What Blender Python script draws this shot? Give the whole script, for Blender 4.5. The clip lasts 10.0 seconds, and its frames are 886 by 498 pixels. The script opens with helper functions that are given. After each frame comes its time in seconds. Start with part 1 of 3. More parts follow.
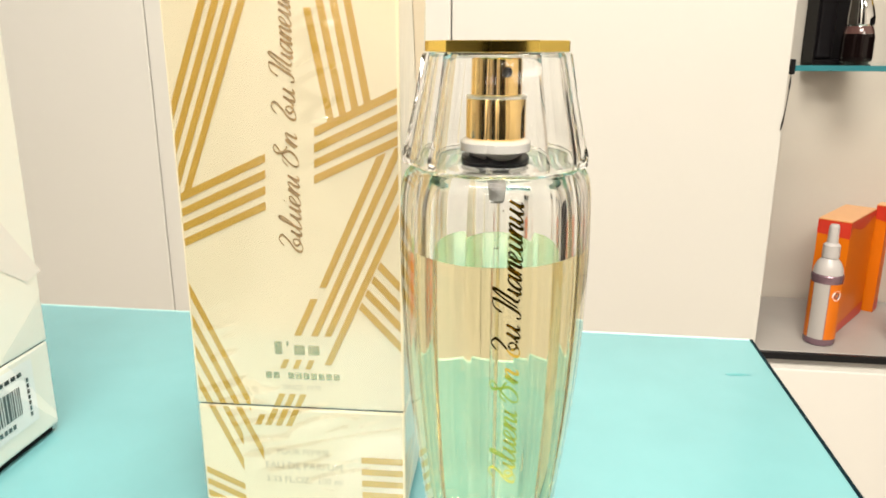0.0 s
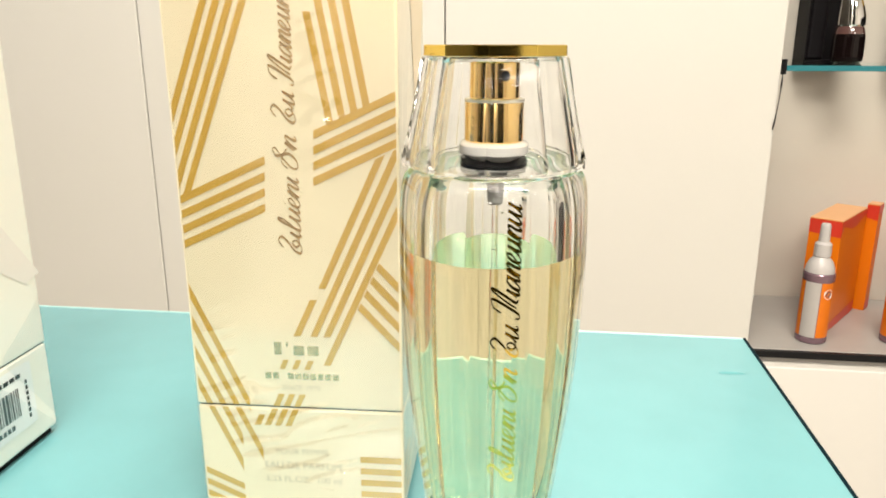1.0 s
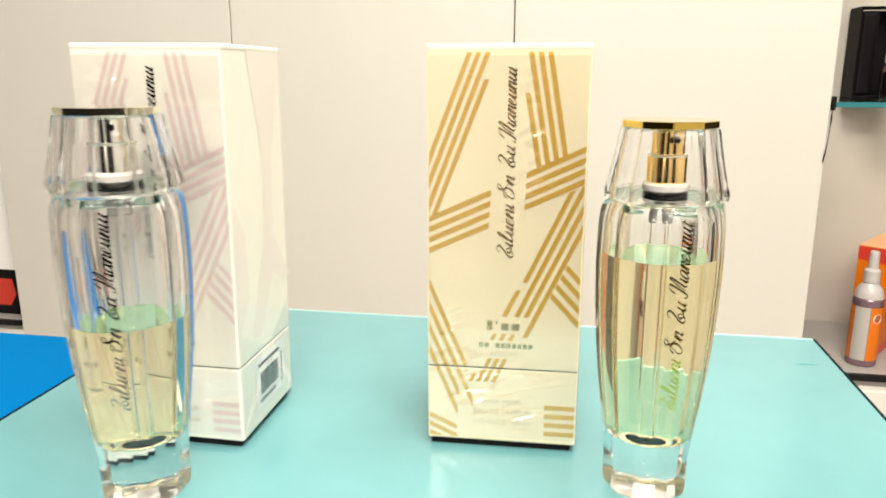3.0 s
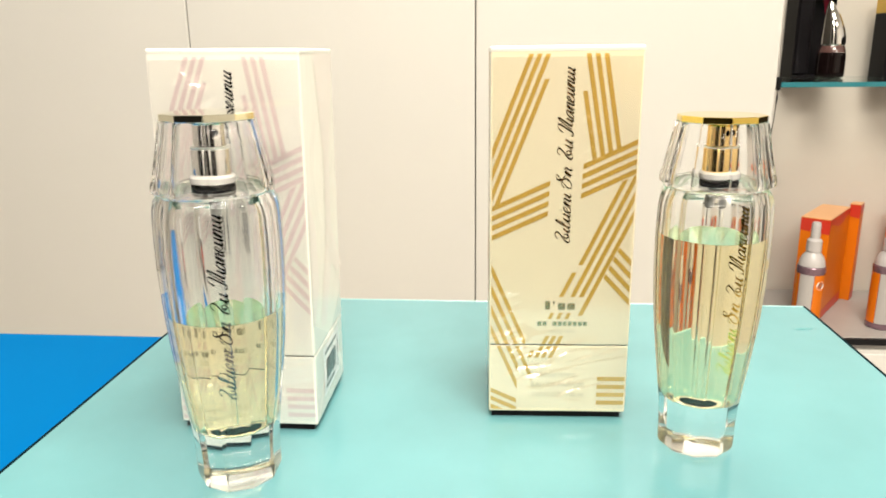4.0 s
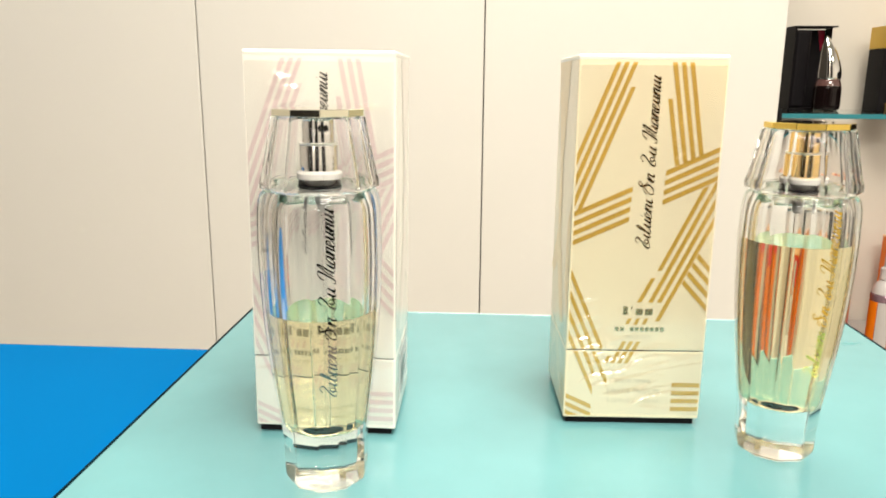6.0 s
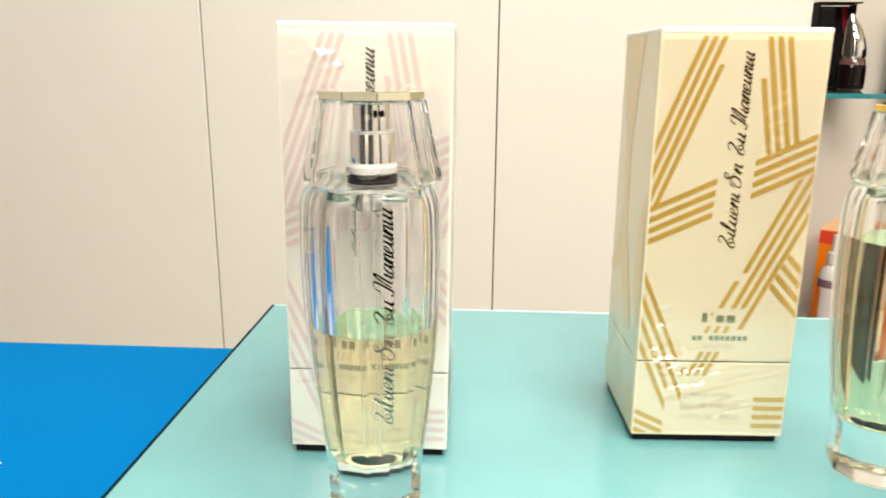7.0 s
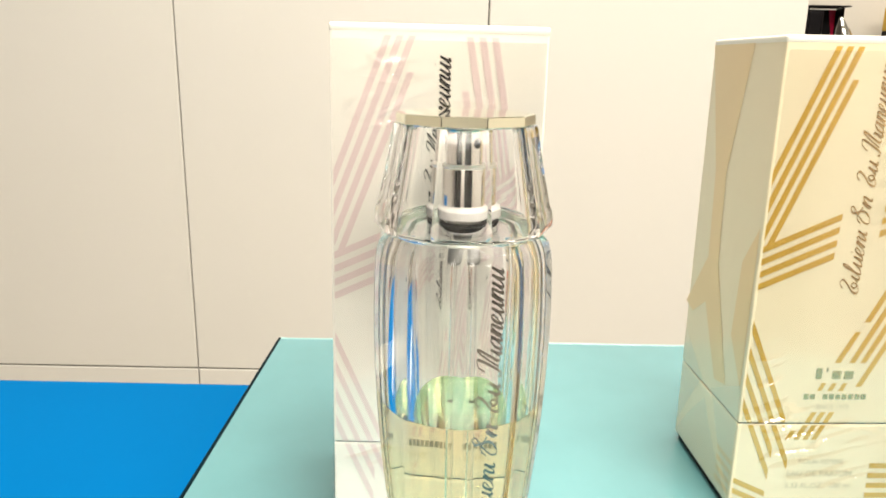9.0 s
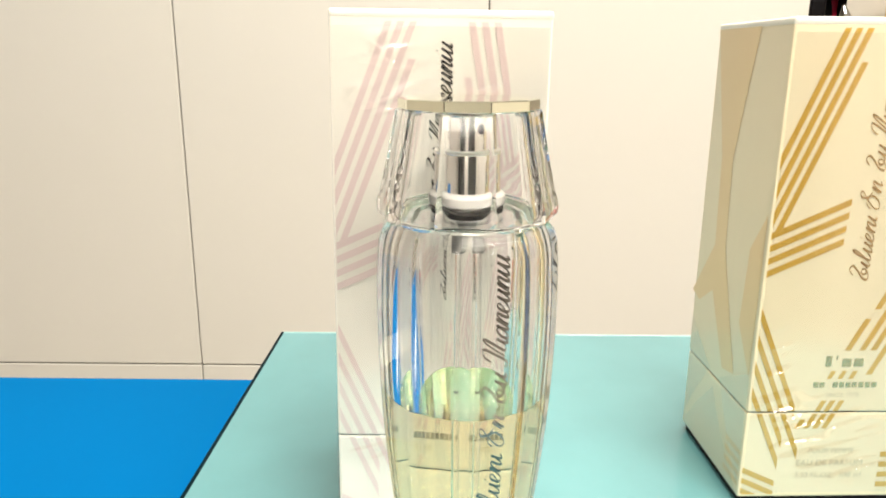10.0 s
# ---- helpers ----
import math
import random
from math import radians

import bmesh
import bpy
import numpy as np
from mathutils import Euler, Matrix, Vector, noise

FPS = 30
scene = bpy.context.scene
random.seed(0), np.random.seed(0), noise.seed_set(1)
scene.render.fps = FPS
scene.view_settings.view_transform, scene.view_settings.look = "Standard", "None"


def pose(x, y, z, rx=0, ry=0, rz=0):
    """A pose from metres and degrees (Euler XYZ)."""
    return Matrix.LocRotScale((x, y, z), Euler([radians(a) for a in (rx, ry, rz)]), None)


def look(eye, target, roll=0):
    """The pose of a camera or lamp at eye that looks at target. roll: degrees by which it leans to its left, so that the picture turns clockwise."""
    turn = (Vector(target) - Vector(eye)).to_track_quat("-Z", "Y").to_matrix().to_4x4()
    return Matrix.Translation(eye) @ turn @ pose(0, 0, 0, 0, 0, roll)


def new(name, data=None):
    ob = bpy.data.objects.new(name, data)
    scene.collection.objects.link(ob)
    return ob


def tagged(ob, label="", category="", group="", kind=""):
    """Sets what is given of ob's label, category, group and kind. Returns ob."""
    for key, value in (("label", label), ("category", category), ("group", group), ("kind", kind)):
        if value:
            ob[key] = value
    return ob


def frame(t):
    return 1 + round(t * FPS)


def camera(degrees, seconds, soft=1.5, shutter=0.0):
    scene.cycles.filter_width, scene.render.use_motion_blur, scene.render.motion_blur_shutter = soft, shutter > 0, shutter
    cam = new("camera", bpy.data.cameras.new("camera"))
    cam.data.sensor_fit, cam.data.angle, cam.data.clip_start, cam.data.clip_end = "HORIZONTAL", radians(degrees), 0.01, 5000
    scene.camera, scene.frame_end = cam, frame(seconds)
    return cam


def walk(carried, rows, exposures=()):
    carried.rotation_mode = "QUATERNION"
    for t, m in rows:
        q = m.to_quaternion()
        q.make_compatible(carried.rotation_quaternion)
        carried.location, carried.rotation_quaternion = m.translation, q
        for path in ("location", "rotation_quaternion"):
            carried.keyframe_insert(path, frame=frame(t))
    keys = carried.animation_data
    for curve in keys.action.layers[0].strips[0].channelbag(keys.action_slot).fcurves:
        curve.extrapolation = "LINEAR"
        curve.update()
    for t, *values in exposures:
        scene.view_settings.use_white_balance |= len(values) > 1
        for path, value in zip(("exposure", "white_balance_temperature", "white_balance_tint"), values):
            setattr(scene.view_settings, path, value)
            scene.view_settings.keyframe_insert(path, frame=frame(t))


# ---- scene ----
cam = camera(62.43, 10.0, soft=1.75, shutter=0.5)
# seconds, eye, target, roll; the counter's top is at z = 0
PATH = [
    (0, (0.0238, 0.0219, 0.1387), (-0.2326, 1.9312, -0.3988), 0.04),
    (0.5, (0.0244, 0.0214, 0.1391), (-0.2136, 1.9324, -0.4005), 0.22),
    (1, (0.0227, 0.0198, 0.1397), (-0.2154, 1.9311, -0.3991), 0.04),
    (1.5, (0.0118, 0.0040, 0.1444), (-0.2283, 1.9183, -0.3827), -0.02),
    (2, (-0.0022, -0.0145, 0.1488), (-0.2624, 1.9009, -0.3646), -0.83),
    (2.5, (-0.0098, -0.0377, 0.1534), (-0.2820, 1.8873, -0.3157), 0.25),
    (2.7, (-0.0117, -0.0548, 0.1547), (-0.3608, 1.8583, -0.3121), 0.45),
    (3.8, (-0.0618, -0.1005, 0.1607), (-0.2628, 1.8244, -0.3437), -1.36),
    (4, (-0.0713, -0.1032, 0.1639), (-0.2333, 1.8218, -0.3539), -0.63),
    (4.5, (-0.0871, -0.1116, 0.1627), (-0.2115, 1.8242, -0.3244), 0.57),
    (5, (-0.0889, -0.1151, 0.1646), (-0.1935, 1.8312, -0.2837), -0.15),
    (5.5, (-0.1015, -0.1145, 0.1611), (-0.1978, 1.8266, -0.3108), 0.22),
    (5.7, (-0.1078, -0.1157, 0.1541), (-0.2206, 1.8356, -0.2699), 0.43),
    (6.8, (-0.1369, -0.0817, 0.1523), (-0.2308, 1.8532, -0.3449), 0.57),
    (7, (-0.1419, -0.0747, 0.1523), (-0.2477, 1.8615, -0.3374), 0.40),
    (7.5, (-0.1450, -0.0474, 0.1484), (-0.3714, 1.8760, -0.3509), 0.14),
    (8, (-0.1572, -0.0198, 0.1459), (-0.2490, 1.9088, -0.3755), -1.44),
    (8.5, (-0.1784, -0.0167, 0.1551), (-0.1548, 1.9228, -0.3324), 0.46),
    (9, (-0.1818, -0.0253, 0.1562), (-0.1911, 1.9125, -0.3386), 1.01),
    (9.5, (-0.1847, -0.0237, 0.1562), (-0.1979, 1.9149, -0.3355), 0.98),
    (10, (-0.1822, -0.0225, 0.1539), (-0.1976, 1.9116, -0.3553), 0.37),
]
walk(cam, [(t, look(eye, target, roll)) for t, eye, target, roll in PATH], exposures=[(0.0, -0.01), (10.0, -0.01)])

# ---- world and lights ----
FLOOR, CEIL = -0.95, 1.75
world = bpy.data.worlds.new("world")
world.use_nodes = True
world.node_tree.nodes["Background"].inputs["Color"].default_value = (1.0, 0.95, 0.88, 1)
world.node_tree.nodes["Background"].inputs["Strength"].default_value = 0.15
scene.world = world
scene.cycles.max_bounces, scene.cycles.transmission_bounces, scene.cycles.glossy_bounces = 24, 24, 8
scene.cycles.caustics_refractive = False


def area_lamp(x, y, w, h, power, colour=(1.0, 0.922, 0.80)):
    data = bpy.data.lights.new("unseen_lamp", "AREA")
    data.shape, data.size, data.size_y, data.energy, data.color = "RECTANGLE", w, h, power, colour
    ob = new("unseen_lamp", data)
    ob.location = (x, y, CEIL - 0.03)
    return ob


# no lamp is seen; placed to balance light, the last to brighten mirrored walls
LAMPS = [(0.10, 0.12, 0.9, 0.9, 70), (0.50, -1.15, 1.2, 0.7, 64), (1.7, -1.9, 0.6, 0.6, 16), (-0.43, -2.35, 0.6, 0.7, 40)]
for row in LAMPS:
    area_lamp(*row)


# ---- materials ----
def node_mat(name):
    m = bpy.data.materials.new(name)
    m.use_nodes = True
    return m, m.node_tree, m.node_tree.nodes["Principled BSDF"]


def rgb(c):
    return (c[0], c[1], c[2], 1)


def surface(name, colour, rough=0.5, metal=0.0, vary=0.06, scale=40.0, bump=0.0, bump_scale=300.0, coat=0.0, coat_rough=0.05,
            coat_bump=0.0, coat_scale=60.0, spec=0.5, big=3.0):
    """A painted or printed surface with grain at two scales."""
    m, tree, bsdf = node_mat(name)
    geo = tree.nodes.new("ShaderNodeTexCoord")
    fine, wide = tree.nodes.new("ShaderNodeTexNoise"), tree.nodes.new("ShaderNodeTexNoise")
    fine.inputs["Scale"].default_value, wide.inputs["Scale"].default_value = scale, big
    fine.inputs["Detail"].default_value, wide.inputs["Detail"].default_value = 5, 3
    add = tree.nodes.new("ShaderNodeMath")
    add.operation = "ADD"
    ramp = tree.nodes.new("ShaderNodeMix")
    ramp.data_type = "RGBA"
    for n in (fine, wide):
        tree.links.new(geo.outputs["Object"], n.inputs["Vector"])
    tree.links.new(fine.outputs["Fac"], add.inputs[0])
    tree.links.new(wide.outputs["Fac"], add.inputs[1])
    half = tree.nodes.new("ShaderNodeMath")
    half.operation = "MULTIPLY"
    half.inputs[1].default_value = 0.5
    tree.links.new(add.outputs[0], half.inputs[0])
    tree.links.new(half.outputs[0], ramp.inputs["Factor"])
    ramp.inputs["A"].default_value = rgb([max(0, v * (1 - vary)) for v in colour])
    ramp.inputs["B"].default_value = rgb([min(1, v * (1 + vary)) for v in colour])
    tree.links.new(ramp.outputs["Result"], bsdf.inputs["Base Color"])
    bsdf.inputs["Roughness"].default_value, bsdf.inputs["Metallic"].default_value = rough, metal
    bsdf.inputs["Specular IOR Level"].default_value = spec
    bsdf.inputs["Coat Weight"].default_value, bsdf.inputs["Coat Roughness"].default_value = coat, coat_rough
    if bump:
        grain, b = tree.nodes.new("ShaderNodeTexNoise"), tree.nodes.new("ShaderNodeBump")
        grain.inputs["Scale"].default_value, b.inputs["Strength"].default_value = bump_scale, bump
        b.inputs["Distance"].default_value = 0.001
        tree.links.new(geo.outputs["Object"], grain.inputs["Vector"])
        tree.links.new(grain.outputs["Fac"], b.inputs["Height"])
        tree.links.new(b.outputs["Normal"], bsdf.inputs["Normal"])
    if coat_bump:
        crease, b = tree.nodes.new("ShaderNodeTexNoise"), tree.nodes.new("ShaderNodeBump")
        crease.inputs["Scale"].default_value, crease.inputs["Distortion"].default_value = coat_scale, 1.2
        crease.inputs["Detail"].default_value = 2
        b.inputs["Strength"].default_value, b.inputs["Distance"].default_value = coat_bump, 0.002
        tree.links.new(geo.outputs["Object"], crease.inputs["Vector"])
        tree.links.new(crease.outputs["Fac"], b.inputs["Height"])
        tree.links.new(b.outputs["Normal"], bsdf.inputs["Coat Normal"])
    return m


def clear(name, colour, ior, rough=0.0):
    m, tree, bsdf = node_mat(name)
    bsdf.inputs["Base Color"].default_value = rgb(colour)
    bsdf.inputs["Transmission Weight"].default_value = 1.0
    bsdf.inputs["IOR"].default_value, bsdf.inputs["Roughness"].default_value = ior, rough
    return m


WALL = surface("white_laminate", (0.583, 0.570, 0.532), rough=0.32, vary=0.025, scale=9, big=1.2, bump=0.02)
NICHE = surface("niche_paint", (0.5976, 0.5603, 0.4938), rough=0.55, vary=0.04, scale=8, big=1.5, bump=0.03)
DECK = surface("grey_deck", (0.332, 0.3154, 0.2988), rough=0.35, vary=0.1, scale=25, big=4)
CABINET = surface("white_cabinet", (0.6806, 0.664, 0.6308), rough=0.3, vary=0.02)
JOINT = surface("dark_joint", (0.10, 0.09, 0.08), rough=0.8)
BLACK = surface("black_plastic", (0.008, 0.008, 0.009), rough=0.35, spec=0.15)
TEAL = surface("teal_glass_top", (0.100, 0.250, 0.271), rough=0.16, vary=0.34, scale=14, big=9, spec=0.55)
EDGE = surface("dark_glass_edge", (0.002, 0.010, 0.014), rough=0.4, spec=0.02)
PALE_EDGE = surface("pale_glass_edge", (0.30, 0.50, 0.50), rough=0.2)
BLUE = surface("blue_vinyl", (0, 0.104, 0.297), rough=0.7, spec=0.02, vary=0.10, scale=5, big=1.5)
FLOOR_MAT = surface("floor_tile", (0.55, 0.51, 0.46), rough=0.3, vary=0.1, scale=6)
CEIL_MAT = surface("ceiling_board", (0.62, 0.61, 0.58), rough=0.8, vary=0.03)
WEST_WALL = surface("low_bounce_taupe", (0.62, 0.59, 0.54), rough=0.5, vary=0.04, scale=3)
SIDE_WALL = surface("shop_wall", (0.76, 0.73, 0.68), rough=0.5, vary=0.04, scale=3)
# near-black for the added blocks that metal and foil mirror
DARK_REFLECTED = surface("dark_reflected_block", (0.010, 0.009, 0.008), rough=0.7, vary=0.1, scale=3, spec=0.1)
FIXTURE = surface("lamp_frame", (0.75, 0.75, 0.75), rough=0.4)
GLASS = clear("bottle_glass", (0.997, 1.0, 0.998), 1.5)
LIQUID_YELLOW = clear("yellow_perfume", (1.0, 0.93, 0.63), 1.40)
LIQUID = clear("pale_gold_perfume", (1.0, 0.925, 0.61), 1.40)
SHELF_GLASS = clear("shelf_glass", (0.70, 0.92, 0.92), 1.5)
CAP_GLASS = clear("cap_acrylic", (1.0, 1.0, 1.0), 1.34)
TUBE = clear("dip_tube", (0.97, 0.97, 0.97), 1.38)
GOLD = surface("polished_gold", (0.97, 0.70, 0.31), rough=0.045, metal=1.0, vary=0.03)
SILVER = surface("polished_silver", (0.88, 0.87, 0.86), rough=0.045, metal=1.0, vary=0.03)
COLLAR = surface("white_collar", (0.90, 0.88, 0.83), rough=0.25, vary=0.03)
CRIMP = surface("satin_silver", (0.95, 0.94, 0.91), rough=0.30, metal=1.0, vary=0.03)
DISC_GOLD = surface("gold_disc", (0.93, 0.68, 0.16), rough=0.05, metal=1.0, vary=0.06)
DISC_PALE = surface("pale_gold_disc", (0.98, 0.94, 0.76), rough=0.05, metal=1.0, vary=0.06)
CARD_GOLD = surface("cream_card", (0.87, 0.765, 0.545), rough=0.42, vary=0.03, coat=0.8, coat_rough=0.06, coat_bump=0.25, coat_scale=22, bump=0.02)
CARD_PINK = surface("pearl_card", (0.895, 0.856, 0.775), rough=0.42, vary=0.03, coat=0.8, coat_rough=0.06, coat_bump=0.25, coat_scale=22, bump=0.02)
CARD_TOP = surface("card_top_white", (0.88, 0.86, 0.78), rough=0.35, vary=0.02, coat=0.6)
STRIPE_GOLD = surface("gold_print", (0.70, 0.435, 0.085), rough=0.40, metal=0.25, vary=0.10, scale=90, coat=0.6, coat_bump=0.25, coat_scale=22)
BAND_TAN = surface("tan_print", (0.85, 0.65, 0.36), rough=0.45, vary=0.05, coat=0.6)
BAND_ROSE = surface("rose_side_print", (0.84, 0.77, 0.72), rough=0.45, vary=0.05, coat=0.6)
STRIPE_ROSE = surface("rose_print", (0.79, 0.64, 0.62), rough=0.40, metal=0.1, vary=0.10, scale=90, coat=0.6)
FOIL = surface("gold_foil", (0.90, 0.64, 0.10), rough=0.07, metal=1.0, vary=0.1)
INK = surface("black_ink", (0.01, 0.01, 0.01), rough=0.3)
GREY_INK = surface("grey_ink", (0.26, 0.24, 0.20), rough=0.4)
WRAP, wrap_tree, wrap_bsdf = node_mat("clear_film")
wrap_mix, wrap_pass, wrap_gloss = (wrap_tree.nodes.new(k) for k in ("ShaderNodeMixShader", "ShaderNodeBsdfTransparent", "ShaderNodeBsdfGlossy"))
wrap_tree.nodes.remove(wrap_bsdf)
wrap_gloss.inputs["Roughness"].default_value, wrap_mix.inputs[0].default_value = 0.13, 0.17
for a, b in ((wrap_pass.outputs[0], wrap_mix.inputs[1]), (wrap_gloss.outputs[0], wrap_mix.inputs[2])):
    wrap_tree.links.new(a, b)
wrap_tree.links.new(wrap_mix.outputs[0], wrap_tree.nodes["Material Output"].inputs["Surface"])
BOX_FOIL = surface("box_foil", (0.92, 0.68, 0.36), rough=0.14, metal=1.0, vary=0.1)
CAPTION_FOIL = surface("caption_foil", (0.74, 0.58, 0.33), rough=0.25, metal=0.8, vary=0.1)
SILVER_FOIL = surface("silver_foil", (0.25, 0.24, 0.23), rough=0.08, metal=1.0, vary=0.1)
DARK_FOIL = surface("dark_foil", (0.10, 0.095, 0.09), rough=0.14, metal=1.0, vary=0.1)
PALE_INK = surface("pale_ink", (0.56, 0.49, 0.34), rough=0.4)
PAPER = surface("white_paper", (0.85, 0.85, 0.85), rough=0.6, vary=0.03)
ORANGE = surface("orange_card", (0.66, 0.155, 0.002), rough=0.4, vary=0.14, scale=12, big=4, coat=0.12, spec=0.3)
ORANGE_TOP = surface("peach_card", (0.7138, 0.3735, 0.166), rough=0.4, vary=0.08)
RED = surface("red_card", (0.5395, 0.0332, 0.0166), rough=0.35, vary=0.1)
CRIMSON = surface("crimson_card", (0.45, 0.0, 0.04), rough=0.35)
BLACK_CARD = surface("black_card", (0.005, 0.004, 0.005), rough=0.5, vary=0.3, spec=0.12)
LILAC = surface("lilac_can", (0.2241, 0.1411, 0.1743), rough=0.25, metal=0.5, vary=0.1)
GREY_CAN = surface("grey_label", (0.415, 0.3901, 0.3735), rough=0.35)
WHITE_CAP = surface("white_plastic", (0.4482, 0.4233, 0.415), rough=0.3)
DARK_LIQUID = surface("dark_perfume", (0.006, 0.003, 0.003), rough=0.08, spec=0.25, coat=0.1)
YELLOW_CARD = surface("yellow_gold_card", (0.664, 0.415, 0.0415), rough=0.3, metal=0.4)


# ---- builders ----
def part(name, bm, material, parent=None, label="", smooth=False, fix=True):
    """One mesh object under a thing or a part. fix: whether to turn all faces outwards."""
    me = bpy.data.meshes.new(name)
    if fix:
        bmesh.ops.recalc_face_normals(bm, faces=bm.faces)
    bm.to_mesh(me)
    bm.free()
    me.materials.append(material)
    if smooth:
        for p in me.polygons:
            p.use_smooth = True
        me.set_sharp_from_angle(angle=radians(30))
    ob = new(name, me)
    ob.parent = parent
    if label:
        tagged(ob, label)
    return ob


def thing(name, m, label, category, group="", kind=""):
    ob = new(name)
    ob.empty_display_size = 0.02
    ob.matrix_basis = m
    return tagged(ob, label, category, group, kind)


def box_bm(x0, x1, y0, y1, z0, z1, bevel=0.0, seg=2, bm=None):
    bm = bm or bmesh.new()
    made = bmesh.ops.create_cube(bm, size=1)
    for v in made["verts"]:
        v.co = Vector((x0 + (v.co.x + 0.5) * (x1 - x0), y0 + (v.co.y + 0.5) * (y1 - y0), z0 + (v.co.z + 0.5) * (z1 - z0)))
    if bevel:
        edges = {e for v in made["verts"] for e in v.link_edges}
        bmesh.ops.bevel(bm, geom=list(edges), offset=bevel, segments=seg, profile=0.6, affect="EDGES")
    return bm


def rings_bm(rings, flip=False, bm=None, ends=True):
    """A closed skin through rings of points, each counter-clockwise from above, from low to high."""
    bm = bm or bmesh.new()
    rows = [[bm.verts.new(p) for p in ring] for ring in rings]
    n = len(rows[0])

    def face(vs):
        bm.faces.new(vs[::-1] if flip else vs)

    for a, b in zip(rows, rows[1:]):
        for i in range(n):
            face([a[i], a[(i + 1) % n], b[(i + 1) % n], b[i]])
    if ends:
        face(rows[0][::-1])
        face(rows[-1])
    return bm


def circle(r, z, n=32):
    return [(r * math.cos(2 * math.pi * i / n), r * math.sin(2 * math.pi * i / n), z) for i in range(n)]


def faceted(apo, z, turn=0.0, fillet=0.07, n=10):
    """A ring of n equal flats with softened corners; one flat faces -y when turn is 0."""
    step = 2 * math.pi / n
    base = [Vector((math.sin(turn + (i + 0.5) * step), -math.cos(turn + (i + 0.5) * step))) / math.cos(step / 2) for i in range(n)]
    pts = []
    for i, p in enumerate(base):
        da, db = base[i - 1] - p, base[(i + 1) % n] - p
        p1, p3 = p + da * fillet, p + db * fillet
        pts += [p + da * fillet * 2.0, p1, (p1 + p3) * 0.25 + p * 0.5, p3, p + db * fillet * 2.0]
    return [(q.x * apo, q.y * apo, z) for q in pts]


def decagon(apo, z, turn, flat=1.0, n=60):
    """A sharp ten-sided ring, evenly divided; flat 0 makes it round."""
    out = []
    for i in range(n):
        a = 2 * math.pi * i / n
        off = (a + math.pi / 10) % (math.pi / 5) - math.pi / 10
        r = apo * (1 + flat * (1 / math.cos(off) - 1))
        out.append((r * math.sin(turn + a), -r * math.cos(turn + a), z))
    return out


def smooth_profile(keys, step=4):
    """A Catmull-Rom line through (z, r) keys."""
    out = []
    for i in range(len(keys) - 1):
        p0, p1, p2, p3 = (Vector(keys[max(0, min(len(keys) - 1, i + d))]) for d in (-1, 0, 1, 2))
        for j in range(step):
            t = j / step
            out.append(0.5 * (2 * p1 + (p2 - p0) * t + (2 * p0 - 5 * p1 + 4 * p2 - p3) * t * t + (3 * p1 - p0 - 3 * p2 + p3) * t ** 3))
    return [(v.x, v.y) for v in out] + [keys[-1]]


def lathe(keys, n=32, bm=None):
    return rings_bm([circle(max(r, 1e-5), z, n) for z, r in keys], bm=bm)


def strips_bm(quads, put, bm=None):
    """Flat pieces, each a polygon in the plane of a face, laid by put(u, v)."""
    bm = bm or bmesh.new()
    for poly in quads:
        bm.faces.new([bm.verts.new(put(u, v)) for u, v in poly])
    return bm


def clip(poly, a, b, c):
    """The part of a polygon with a*u + b*v <= c."""
    out = []
    for i, p in enumerate(poly):
        q = poly[(i + 1) % len(poly)]
        dp, dq = a * p[0] + b * p[1] - c, a * q[0] + b * q[1] - c
        if dp <= 0:
            out.append(p)
        if dp * dq < 0:
            t = dp / (dp - dq)
            out.append((p[0] + t * (q[0] - p[0]), p[1] + t * (q[1] - p[1])))
    return out


def clipped(poly, *limits):
    for lim in limits:
        if len(poly) > 2:
            poly = clip(poly, *lim)
    return [poly] if len(poly) > 2 else []


